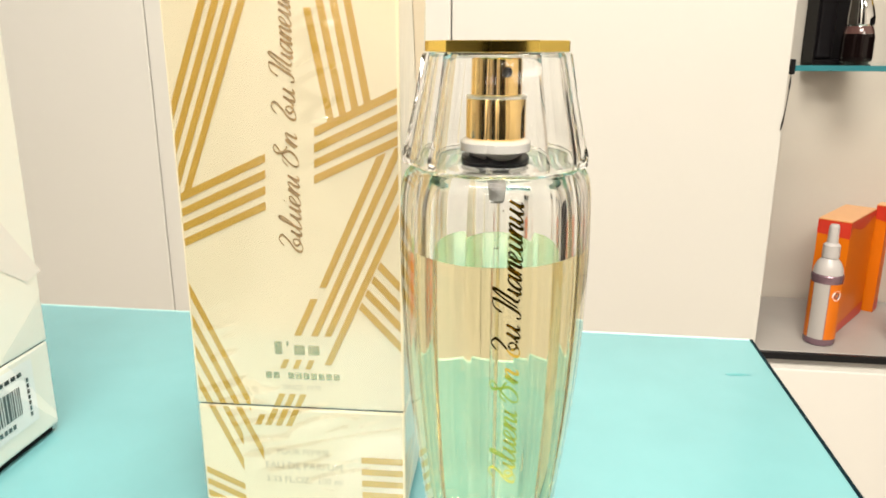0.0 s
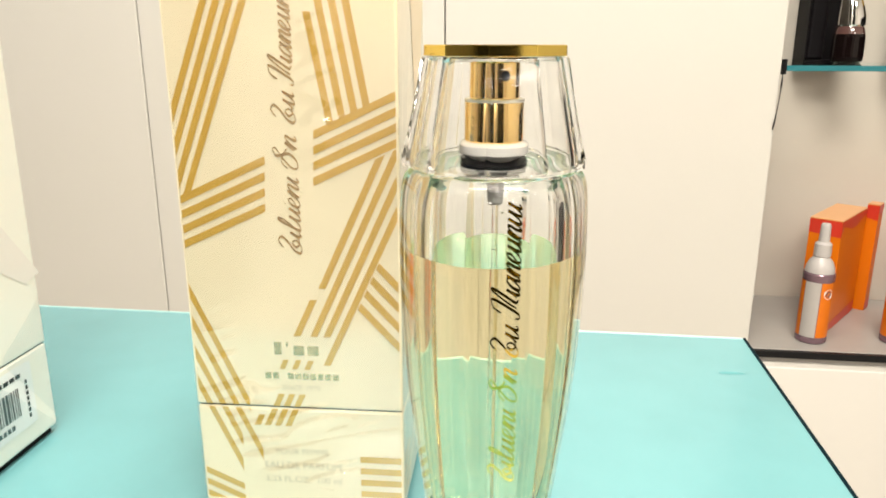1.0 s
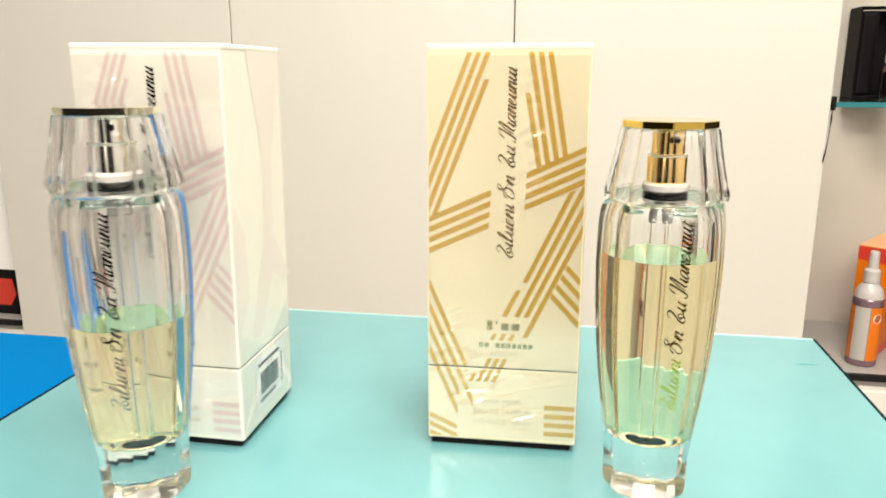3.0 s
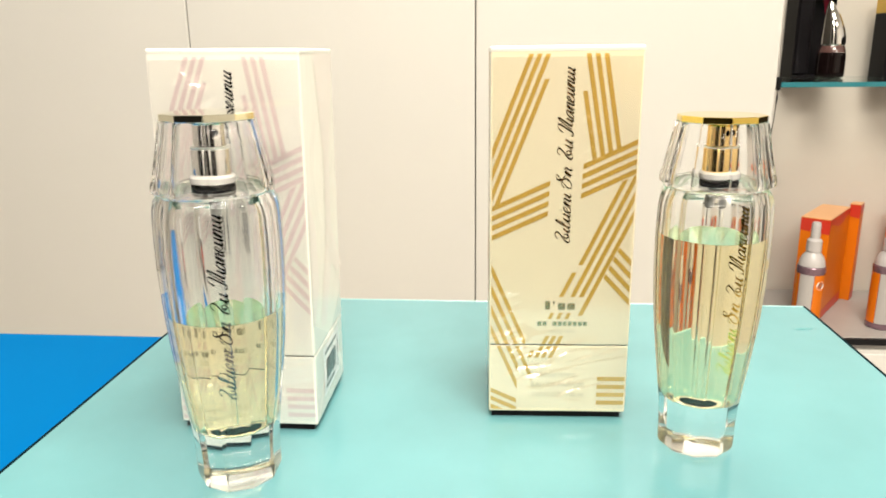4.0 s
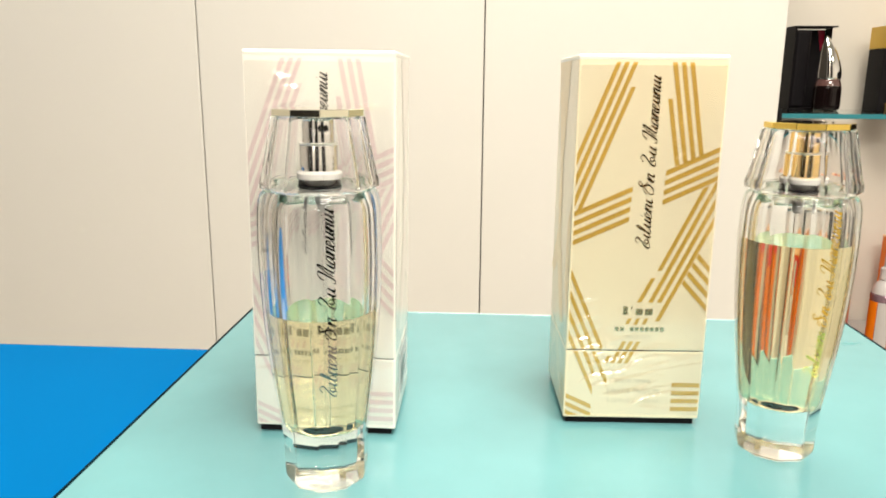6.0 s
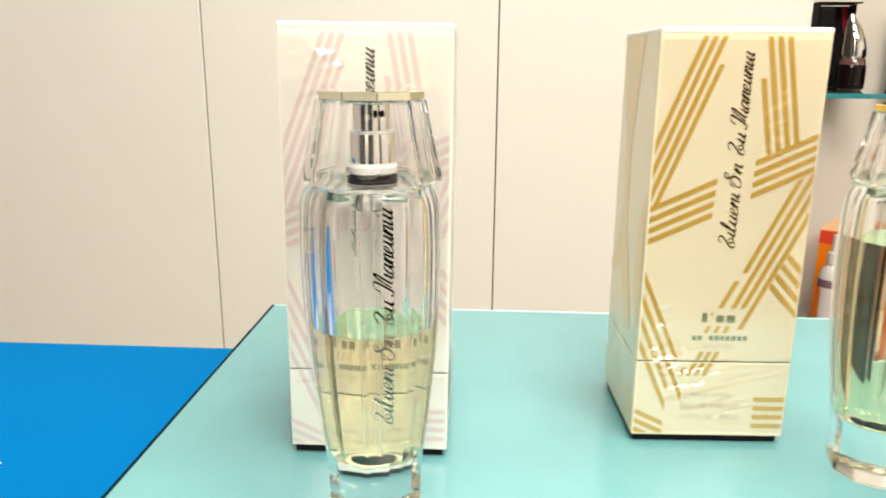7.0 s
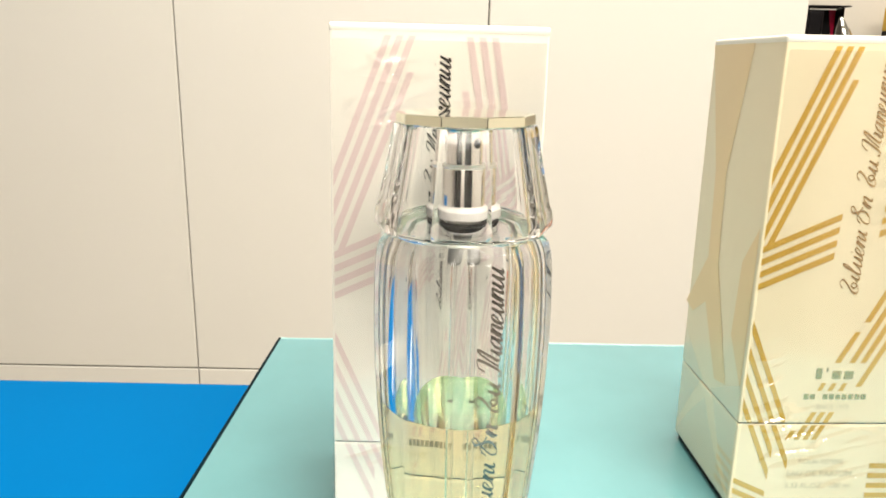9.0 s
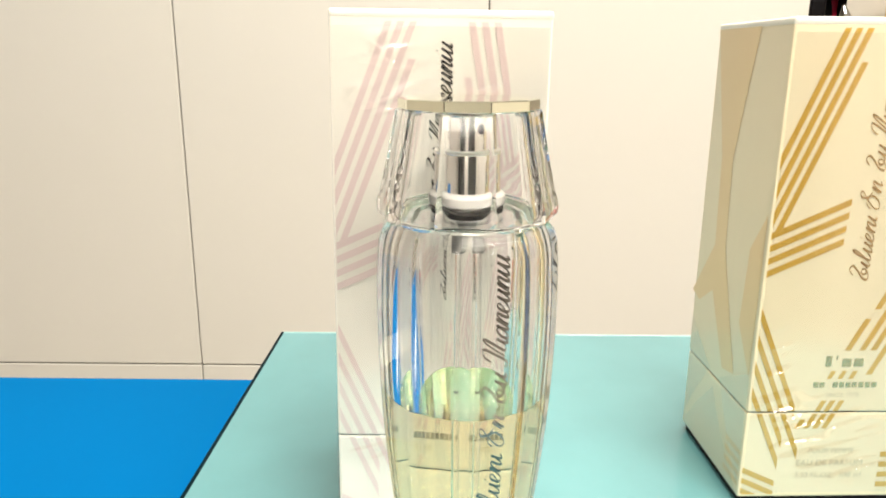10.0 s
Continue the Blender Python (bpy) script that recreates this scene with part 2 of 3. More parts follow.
# pen strokes of an invented ornamental hand, on an x-height of 1: their lines and their advance
STROKES = {
    "cup": ([[(0, 0.1), (0.22, 0.6), (0.34, 1.0), (0.27, 0.4), (0.36, 0.0), (0.58, 0.12), (0.80, 0.65), (0.88, 1.0), (0.80, 0.4), (0.88, 0.0), (1.1, 0.2)]], 1.05),
    "hump": ([[(0, 0.2), (0.22, 0.95), (0.32, 0.9), (0.24, 0.4), (0.18, 0.0)], [(0.20, 0.15), (0.42, 0.72), (0.66, 1.0), (0.78, 0.84), (0.70, 0.35), (0.78, 0.0), (1.0, 0.2)]], 0.95),
    "oval": ([[(0.72, 0.82), (0.50, 1.0), (0.20, 0.72), (0.08, 0.3), (0.20, 0.0), (0.44, 0.14), (0.68, 0.6), (0.82, 1.0), (0.74, 0.4), (0.82, 0.0), (1.04, 0.2)]], 1.0),
    "eye": ([[(0, 0.2), (0.34, 0.42), (0.58, 0.76), (0.44, 1.0), (0.20, 0.78), (0.12, 0.3), (0.30, 0.0), (0.55, 0.06), (0.78, 0.3)]], 0.72),
    "mast": ([[(0, 0.2), (0.34, 0.9), (0.52, 1.7), (0.44, 2.05), (0.32, 1.8), (0.22, 0.9), (0.20, 0.15), (0.36, 0.0), (0.6, 0.2)]], 0.58),
    "tick": ([[(0, 0.2), (0.18, 0.6), (0.28, 1.0), (0.20, 0.35), (0.30, 0.0), (0.52, 0.2)]], 0.50),
    "knot": ([[(0.05, 0.9), (0.30, 1.35), (0.80, 1.25), (1.10, 0.7), (0.85, 0.1), (0.40, 0.0), (0.22, 0.5), (0.62, 1.3), (1.10, 1.9), (0.92, 2.15), (0.62, 1.9), (0.86, 1.3), (1.40, 0.9)]], 1.45),
    "swirl": ([[(0.20, 1.7), (0.55, 2.1), (0.95, 1.8), (0.72, 1.2), (0.34, 0.7), (0.30, 0.15), (0.72, 0.0), (1.10, 0.45), (0.86, 0.85), (0.62, 0.55), (0.95, 0.2), (1.30, 0.3)]], 1.25),
    "gate": ([[(-0.1, 1.35), (0.12, 1.95), (0.62, 2.1), (0.72, 1.8), (0.56, 0.9), (0.34, 0.1), (0.0, 0.0), (-0.1, 0.3)],
              [(0.70, 0.2), (0.98, 1.2), (1.35, 2.05), (1.50, 1.9), (1.30, 1.0), (1.14, 0.3), (1.45, 0.1)]], 1.55),
}
SCRIPT_WORDS = [(0.00, 0.30, "swirl tick mast cup eye hump tick"), (0.32, 0.45, "knot hump"), (0.485, 0.605, "swirl cup"),
                (0.635, 1.00, "gate tick oval hump eye cup hump tick cup")]


def flourish(length, height):
    """Slanted pen strokes along +u, standing for a line of ornamental script; no letters. height: of the capitals."""
    lines, unit = [], height / 2.1
    for a, b, kinds in SCRIPT_WORDS:
        kinds = kinds.split()
        fit = (b - a) * length / unit / sum(STROKES[k][1] for k in kinds)
        u = 0.0
        for kind in kinds:
            for keys in STROKES[kind][0]:
                line = smooth_profile(keys, 6)
                lines.append([(a * length + unit * ((u + x) * fit + 0.42 * y), unit * y) for x, y in line])
            u += STROKES[kind][1]
    dot = 0.955 * length
    lines.append([(dot + unit * 0.55, unit * 1.50), (dot + unit * 0.60, unit * 1.38)])
    lines.append([(0.19 * length + unit * 0.40, unit * 1.25), (0.19 * length + unit * 0.62, unit * 1.55)])
    return lines


def ribbon_bm(lines, put, thick, bm=None):
    bm = bm or bmesh.new()
    for line in lines:
        prev = None
        for i, p in enumerate(line):
            a, b = Vector(line[max(0, i - 1)]), Vector(line[min(len(line) - 1, i + 1)])
            d = (b - a).normalized()
            w = thick * (0.30 + (0.85 if d.y < 0 else 0.45) * abs(d.y) ** 1.3) * (0.4 if i in (0, len(line) - 1) else 1)
            n = Vector((-d.y, d.x)) * w / 2
            pair = [bm.verts.new(put(p[0] + n.x, p[1] + n.y)), bm.verts.new(put(p[0] - n.x, p[1] - n.y))]
            if prev:
                bm.faces.new([prev[0], prev[1], pair[1], pair[0]])
            prev = pair
    return bm


def lettering(text, size, m, material, parent, name="lettering"):
    data = bpy.data.curves.new(name, "FONT")
    data.body, data.size, data.align_x = text, size, "CENTER"
    ob = new(name, data)
    me = bpy.data.meshes.new_from_object(ob.evaluated_get(bpy.context.evaluated_depsgraph_get()))
    bpy.data.objects.remove(ob)
    me.materials.clear()
    me.materials.append(material)
    made = new(name, me)
    made.parent, made.matrix_basis = parent, m
    return made


# ---- the room ----
def slab(name, x0, x1, y0, y1, z0, z1, material, label, category, bevel=0.0):
    return tagged(part(name, box_bm(x0, x1, y0, y1, z0, z1, bevel), material), label, category, kind="structure")


PANEL_Y, NICHE_Y, JOIN_Z, PW = 1.195, 1.485, -0.386, 0.505
PANEL_X = [-1.130, -0.625, -0.121, 0.384]
slab("floor", -2.6, 2.6, -2.8, 1.7, FLOOR - 0.1, FLOOR, FLOOR_MAT, "pale beige shop floor", "floor")
slab("ceiling", -2.6, 2.6, -2.8, 1.7, CEIL, CEIL + 0.1, CEIL_MAT, "plain white shop ceiling", "ceiling")
# this unseen wall is toned down to cut bounce light on the left
slab("wall_west", -2.7, -2.6, -2.9, 1.7, FLOOR, CEIL, WEST_WALL, "unseen taupe side wall, toned to cut bounce light", "wall")
slab("wall_east", 2.6, 2.7, -2.9, 1.7, FLOOR, CEIL, SIDE_WALL, "plain cream painted side wall", "wall")
slab("wall_south", -2.6, -0.3, -2.9, -2.8, FLOOR, CEIL, SIDE_WALL, "plain cream painted wall facing the counter", "wall")
slab("wall_southeast", -0.3, 2.6, -2.9, -2.8, FLOOR, CEIL, SIDE_WALL, "plain cream painted wall facing the counter", "wall")
# two unseen blocks, added to give sprayers and foil their dark reflections
slab("dark_reflection_south", -0.08, 1.08, -2.8, -1.6, FLOOR, CEIL, DARK_REFLECTED, "unseen dark block added for reflections in metal and foil", "wall")
slab("dark_reflection_southwest", -1.75, -1.02, -2.8, -1.6, FLOOR, CEIL, DARK_REFLECTED, "unseen dark block added for reflections in metal and foil", "wall")
slab("wall_north", -2.6, 2.6, NICHE_Y, 1.7, FLOOR, CEIL, NICHE, "cream painted back wall of the display niches", "wall")

# the panelled pier between two niches
pier = slab("wall_pier", PANEL_X[0], PANEL_X[3], PANEL_Y + 0.022, NICHE_Y, FLOOR, CEIL, JOINT, "pier clad in large white laminate panels", "wall")
for i in range(3):
    for z0, z1 in ((FLOOR, JOIN_Z - 0.0014), (JOIN_Z + 0.0014, CEIL)):
        gap0 = 0.0 if i == 0 else 0.0010
        gap1 = 0.0 if i == 2 else 0.0010
        part("panel", box_bm(PANEL_X[i] + gap0, PANEL_X[i + 1] - gap1, PANEL_Y, PANEL_Y + 0.020, z0, z1, 0.0012, 1), WALL, pier)
part("cheek", box_bm(PANEL_X[3] - 0.018, PANEL_X[3] - 0.0005, PANEL_Y + 0.0205, NICHE_Y - 0.002, FLOOR, CEIL), WALL, pier)
part("cheek", box_bm(PANEL_X[0] + 0.0005, PANEL_X[0] + 0.018, PANEL_Y + 0.0205, NICHE_Y - 0.002, FLOOR, CEIL), WALL, pier)

DECK_Z = -0.346
for x0, x1 in ((0.386, 1.055), (-2.3, -1.132)):
    unit = thing("base_cabinet", pose((x0 + x1) / 2, 1.34, FLOOR), "white base cabinet with a grey top and black front edge", "cabinet")
    h, w = DECK_Z - FLOOR, (x1 - x0) / 2
    part("carcass", box_bm(-w, w, -0.140, 0.14, 0.0, h - 0.0225, 0.001, 1), CABINET, unit)
    part("top", box_bm(-w, w, -0.138, 0.14, h - 0.022, h, 0.001, 1), DECK, unit, "grey laminate top")
    part("edge_strip", box_bm(-w, w, -0.147, -0.1385, h - 0.012, h - 0.0005, 0.0006, 1), BLACK, unit, "black edge strip")
    for s in (-1, 1):
        part("door", box_bm(s * w * 0.5 - w * 0.5 + 0.002, s * w * 0.5 + w * 0.5 - 0.002, -0.146, -0.1405, 0.08, h - 0.030, 0.001, 1), CABINET, unit)

# glass shelves in the niches
SHELF_Z = 0.110
for x0, x1 in ((0.386, 1.055), (-2.3, -1.132)):
    shelf = thing("glass_shelf", pose((x0 + x1) / 2, 1.34, SHELF_Z), "greenish glass shelf with polished edge in a niche", "shelf")
    w = (x1 - x0) / 2
    part("pane", box_bm(-w, w, -0.140, 0.142, -0.008, 0.0, 0.0006, 1), SHELF_GLASS, shelf).visible_shadow = False
    part("front_edge", box_bm(-w, w, -0.1415, -0.1405, -0.0082, 0.0, 0.0002, 1), surface("teal_edge", (0.02, 0.16, 0.19), rough=0.12), shelf, "dark teal polished edge")
    for s in (-1, 1):
        part("clip", box_bm(s * (w - 0.003) - 0.003, s * (w - 0.003) + 0.003, -0.146, -0.120, -0.013, 0.009, 0.001, 1), BLACK, shelf, "small black clip")

# a thin cord hanging from one clip
bm, last = bmesh.new(), None
for i in range(19):
    t = i / 18
    c, r = Vector((0.3868 - 0.006 * t ** 2, 1.1935 - 0.002 * t, 0.097 - 0.082 * t)), 0.0007 + 0.0008 * max(0.0, math.sin(t * 9.0)) ** 3
    ring = [bm.verts.new(c + Vector((r * math.cos(k * 1.0472), r * math.sin(k * 1.0472), 0))) for k in range(6)]
    if last:
        for k in range(6):
            bm.faces.new([last[k], last[(k + 1) % 6], ring[(k + 1) % 6], ring[k]])
    last = ring
tagged(part("cord", bm, BLACK, smooth=True), "thin black cord hanging from the glass shelf clip", "cord")

# frames round the unseen lamps, whose places are assumed
for x, y, w, h, _ in LAMPS:
    lamp = thing("unseen_light_frame", pose(x, y, CEIL), "unseen ceiling light panel, place assumed", "ceiling light", "ceiling light panels")
    for sx, sy, lx, ly in ((1, 0, 0.012, h / 2 + 0.024), (-1, 0, 0.012, h / 2 + 0.024), (0, 1, w / 2, 0.012), (0, -1, w / 2, 0.012)):
        cx, cy = sx * (w / 2 + 0.012), sy * (h / 2 + 0.012)
        part("frame", box_bm(cx - lx, cx + lx, cy - ly, cy + ly, -0.04, 0.0, 0.002, 1), FIXTURE, lamp)

# ---- the two counters ----
TOP_Z = -0.003
TX0, TX1, TY0, TY1 = -0.2800, 0.1320, 0.06, 0.3795
counter = thing("display_counter", pose(0, 0, FLOOR), "white display counter with an aqua glass top", "counter")
up = TOP_Z - FLOOR
part("body", box_bm(TX0 + 0.004, TX1 - 0.004, TY0 + 0.004, TY1 - 0.004, 0.0, up - 0.0125, 0.002, 1), CABINET, counter)
part("glass_top", box_bm(TX0 + 0.0015, TX1 - 0.0015, TY0 + 0.0022, TY1 - 0.0014, up - 0.012, up, 0.0006, 2), TEAL, counter, "aqua back-painted glass")
part("edge_strip", box_bm(TX0, TX0 + 0.0015, TY0, TY1, up - 0.012, up + 0.0002, 0.0003, 1), EDGE, counter, "dark polished glass edge")
part("edge_strip", box_bm(TX1 - 0.0015, TX1, TY0, TY1, up - 0.012, up + 0.0002, 0.0003, 1), EDGE, counter, "dark polished glass edge")
part("edge_strip", box_bm(TX0 + 0.0015, TX1 - 0.0015, TY1 - 0.0014, TY1, up - 0.012, up + 0.0002, 0.0003, 1), PALE_EDGE, counter, "pale polished glass edge")

part("scuff", strips_bm([[(0.110, 0.3345), (0.116, 0.3350), (0.121, 0.3362), (0.115, 0.3372), (0.109, 0.3368)]], lambda u, v: Vector((u, v, up + 0.0001))),
     surface("scuffed_teal", (0.05, 0.24, 0.26), rough=0.3), counter, "small dark scuff")
side = thing("side_counter", pose(0, 0, FLOOR), "lower counter covered in bright blue vinyl", "counter")
BZ = -0.043 - FLOOR
part("body", box_bm(-1.25, TX0 - 0.003, 0.06, 0.396, 0.0, BZ - 0.0045, 0.002, 1), CABINET, side)
part("blue_cover", box_bm(-1.252, TX0 - 0.0015, 0.058, 0.400, BZ - 0.004, BZ, 0.0015, 2), BLUE, side, "bright blue vinyl sheet")


# ---- the perfume boxes ----
BW, BD, BH, FLAP = 0.0635, 0.058, 0.1665, 33.6


def stripe_quads():
    """The printed stripes of a front, in millimetres from its lower left corner."""
    W, H, out = BW * 1000, 165.0, []
    page = ((-1, 0, -0.8), (1, 0, W - 0.8), (0, 1, 163.2), (0, -1, -1.2))

    def along_v(u_at, v_ref, k, v0, v1, w, *lim):
        a, b = u_at + k * (v0 - v_ref), u_at + k * (v1 - v_ref)
        return clipped([(a - w / 2, v0), (a + w / 2, v0), (b + w / 2, v1), (b - w / 2, v1)], *page, *lim)

    def along_u(v_at, u_ref, k, u0, u1, w, *lim):
        a, b = v_at + k * (u0 - u_ref), v_at + k * (u1 - u_ref)
        return clipped([(u0, a - w / 2), (u1, b - w / 2), (u1, b + w / 2), (u0, a + w / 2)], *page, *lim)

    for i in range(4):
        out += along_v(17.2 + 3.55 * i, 164, 0.385, 80, 165 if i < 3 else 153, 2.0, (0.46, -1, -97.8))
        out += along_u(97 - 4.35 * i, 0, 0.46, 0, 26 - 0.25 * i, 2.3)
        out += along_v(36.9 + 3.65 * i, 163, -0.178, 110, 165 if i else 148, 2.0, (0.47, -1, -98.0))
        out += along_u(116 - 4.2 * i, 40, 0.47, 40 - 0.2 * i, 64, 2.3)
        low = (57, 57, 57, 48)[i]
        if i == 0:
            out += along_v(46, 84, 0.465, 72, 120, 2.1, (-0.47, 1, 82.9))
            out += along_v(45.2, 84, 0.48, low, 68.5, 2.1)
        else:
            out += along_v(46 + 3.9 * i, 84, 0.465, low, 125, 2.1, (-0.47, 1, 82.9))
        edge = (-1, 0.465, -57.7 - 1.4 + 0.465 * 84)
        out += along_u(79 - 6.1 * i, 57, -1.08, 45, 64, 3.0, edge)
        out += along_u(72 - 9.6 * i, 0, -2.30, 0.6, (16.6, 19.6, 13.4, 13.0)[i], 4.4)
        out += along_v((18.2, 21.4, 24.6, 27.8)[i], 27, 0.47, 27.4, (31, 38.2, 38.2, 38.2)[i], 1.9)
        out += along_u(17 - 4.0 * i, 50, 0.0, 50, 64, 2.1)
        if i < 3:
            out += along_u(11.4 - 4.1 * i, 0, -0.46, 0, 12.8, 2.2)
            out += along_v(27.5 + 3.8 * i, 47, 0.45, 46.4, 49.4, 1.7)
    return out


def perfume_box(name, m, label, card, stripe, band, ink, foil, barcode):
    box = thing(name, m, label, "perfume box", "boxed perfumes")
    w, f = BW / 2, FLAP / 1000
    # black inset strip stands in for the contact shadow under the box
    part("contact_shade", box_bm(-w + 0.0014, w - 0.0020, 0.0014, BD - 0.0014, TOP_Z, 0.002), BLACK_CARD, box, "black inset strip standing for contact shadow")
    part("lower_sleeve", box_bm(-w, w, 0, BD, 0.0, f - 0.0002, 0.0009, 2), card, box)
    part("core", box_bm(-w + 0.0006, w - 0.0006, 0.0006, BD - 0.0006, f - 0.003, f + 0.003), BLACK_CARD, box, "dark gap between sleeve and lid")
    part("lid", box_bm(-w, w, 0, BD, f + 0.0002, BH - 0.0016, 0.0007, 2), card, box)
    part("lid_top", box_bm(-w - 0.0002, w + 0.0002, -0.0002, BD + 0.0002, BH - 0.0026, BH, 0.0011, 3), CARD_TOP, box, "white film-wrapped top")

    def front(u, v):
        return Vector((u / 1000 - w, -0.00015, v / 1000))

    upper, lower = [], []
    for q in stripe_quads():
        upper += clipped(q, (0, -1, -FLAP - 0.5))
        lower += clipped(q, (0, 1, FLAP - 0.5))
    for poly in upper + lower:
        part("stripe", strips_bm([poly], front), stripe, box)
    part("ornament", ribbon_bm(flourish(76, 6.6), lambda a, b: front(35.2 - b, 81.0 + a), 0.68), foil, box, "looping dark foil ornament")
    # unreadable or proprietary lines as bars
    bars = [(25.2, 51.0, 27.4, 55.0), (28.8, 53.6, 29.4, 55.2), (31.0, 51.0, 34.2, 54.0), (35.2, 51.0, 38.6, 54.0)]
    bars += [(22 + 2.28 * i, 43.2, 23.8 + 2.28 * i, 45.2) for i in range(10) if i != 2]
    for a, b, c, d in bars:
        part("caption_bar", strips_bm([[(a, b), (c, b), (c, d), (a, d)]], front), ink, box)
    lettering("SINCE 1970", 0.0024, Matrix.Translation((0.0010, -0.0002, 0.0396)) @ pose(0, 0, 0, 90), PALE_INK, box)
    lettering("POUR FEMME", 0.0028, Matrix.Translation((0.0002, -0.0002, 0.0178)) @ pose(0, 0, 0, 90), PALE_INK, box)
    lettering("EAU DE PARFUM", 0.0033, Matrix.Translation((0.0002, -0.0002, 0.0128)) @ pose(0, 0, 0, 90), PALE_INK, box)
    lettering("3.33 FL.OZ.  100 ml", 0.0030, Matrix.Translation((0.0002, -0.0002, 0.0080)) @ pose(0, 0, 0, 90), PALE_INK, box)
    # clear wrapping film, puckered at the seam and in a few folds
    nu, nv, bm, grid = 84, 240, bmesh.new(), []
    puckers = [(32, 29, 26, 6, 0.6), (38, 11, 20, 8, 0.5)]
    puckers += [(15, 148, 8, 10, 0.75)] if barcode else [(44, 128, 6, 26, 0.3), (13, 36, 10, 5, 0.9), (20, 20, 12, 6, 0.6), (9, 52, 3, 9, 0.7)]
    for jv in range(nv + 1):
        v = 2.0 + 160.0 * jv / nv
        row = []
        for iu in range(nu + 1):
            u = 0.8 + (BW * 1000 - 1.6) * iu / nu
            gain = sum(g * math.exp(-((u - cu) / su) ** 2 - ((v - cv) / sv) ** 2) for cu, cv, su, sv, g in puckers)
            p = Vector(((u + 0.28 * v) * 0.035, (v - 0.28 * u) * 0.17, 7.0 if barcode else 2.0))
            fold = (1 - abs(noise.noise(p + Vector((0, 0, noise.noise(p * 0.5) * 2))) * 2)) ** 3
            slack = 0.10 * (noise.noise(Vector((u * 0.05, v * 0.03, 5.0))) + 1)
            row.append(bm.verts.new(front(u, v) - Vector((0, 0.0003 + 0.001 * (slack + 2.0 * gain * max(0.0, fold)), 0))))
        grid.append(row)
    for p, q in zip(grid, grid[1:]):
        for k in range(nu):
            bm.faces.new([p[k], p[k + 1], q[k + 1], q[k]])
    part("film_wrap", bm, WRAP, box, "clear puckered wrapping film", smooth=True, fix=False)
    # the film's envelope folds on both sides, then broad printed bands
    for s in (-1, 1):
        def fold(u, v, s=s):
            return Vector((s * (w + 0.0006 + 0.0009 * math.sin(u * 0.055) * math.sin(v * 0.09) ** 2), u / 1000, v / 1000))
        d = BD * 1000
        for poly in ([(0.5, 1), (d * 0.5, 30), (d - 0.5, 1)], [(0.5, 4), (d * 0.42, 36), (0.5, 48)],
                     [(d - 0.5, 4), (d * 0.58, 36), (d - 0.5, 52)]):
            bm, rows, n = bmesh.new(), [], 8
            for i in range(n + 1):
                e0 = [poly[0][k] + (poly[1][k] - poly[0][k]) * i / n for k in (0, 1)]
                e1 = [poly[2][k] + (poly[1][k] - poly[2][k]) * i / n for k in (0, 1)]
                rows.append([bm.verts.new(fold(e0[0] + (e1[0] - e0[0]) * j / n, e0[1] + (e1[1] - e0[1]) * j / n)) for j in range(n + 1)])
            for p, q in zip(rows, rows[1:]):
                for j in range(n):
                    bm.faces.new([p[j], p[j + 1], q[j + 1], q[j]])
            part("film_fold", bm, WRAP, box, "clear folded wrapping film", smooth=True, fix=False)
        def put(u, v, s=s):
            return Vector((s * (w + 0.00012), u / 1000, v / 1000))
        for poly in ([(22, 164.5), (58, 164.5), (44, 118), (34, 118)], [(34, 118), (44, 118), (42, 84), (32, 84)],
                     [(32, 84), (42, 84), (60, 60), (52, 58), (40, 66), (24, 40), (14, 42)], [(2, 104), (12, 90), (14, 62), (2, 46)]):
            part("side_band", strips_bm([poly], put), band, box)
        for i in range(4):
            part("side_bar", strips_bm([[(1, 3.9 + 4 * i), (14, 3.9 + 4 * i), (14, 6 + 4 * i), (1, 6 + 4 * i)]], put), band, box)
    if barcode:
        def put(u, v):
            return Vector((w + 0.00022, u / 1000, v / 1000))

        def put2(u, v):
            return Vector((w + 0.00036, u / 1000, v / 1000))
        tag = part("price_sticker", strips_bm([[(15, 7), (48, 7), (48, 31), (15, 31)]], put), PAPER, box, "white price sticker")
        u = 20.0
        rnd = random.Random(5)
        quads = []
        while u < 40:
            t = rnd.choice((0.5, 0.8, 1.3))
            quads.append([(u, 13), (u + t, 13), (u + t, 23.5), (u, 23.5)])
            u += t + rnd.choice((0.4, 0.6))
        tagged(part("barcode", strips_bm(quads, put2), INK, tag), kind="stuff")
        lines = [[(19 + 2.2 * i, 9.4), (20.6 + 2.2 * i, 9.4), (20.6 + 2.2 * i, 11.2), (19 + 2.2 * i, 11.2)] for i in range(8)]
        lines += [[(18 + 3.1 * i, 26.6), (20.4 + 3.1 * i, 26.6), (20.4 + 3.1 * i, 28.2), (18 + 3.1 * i, 28.2)] for i in range(8)]
        lines += [[(43.8, 10 + 2.2 * i), (45, 10 + 2.2 * i), (45, 11.6 + 2.2 * i), (43.8, 11.6 + 2.2 * i)] for i in range(7)]
        tagged(part("print", strips_bm(lines, put2), INK, tag), kind="stuff")
    return box


perfume_box("gold_perfume_box", pose(-0.0452, 0.2132, 0, 0, 0, 2.0), "film-wrapped cream perfume box with gold stripes", CARD_GOLD, STRIPE_GOLD, BAND_TAN, CAPTION_FOIL, BOX_FOIL, False)
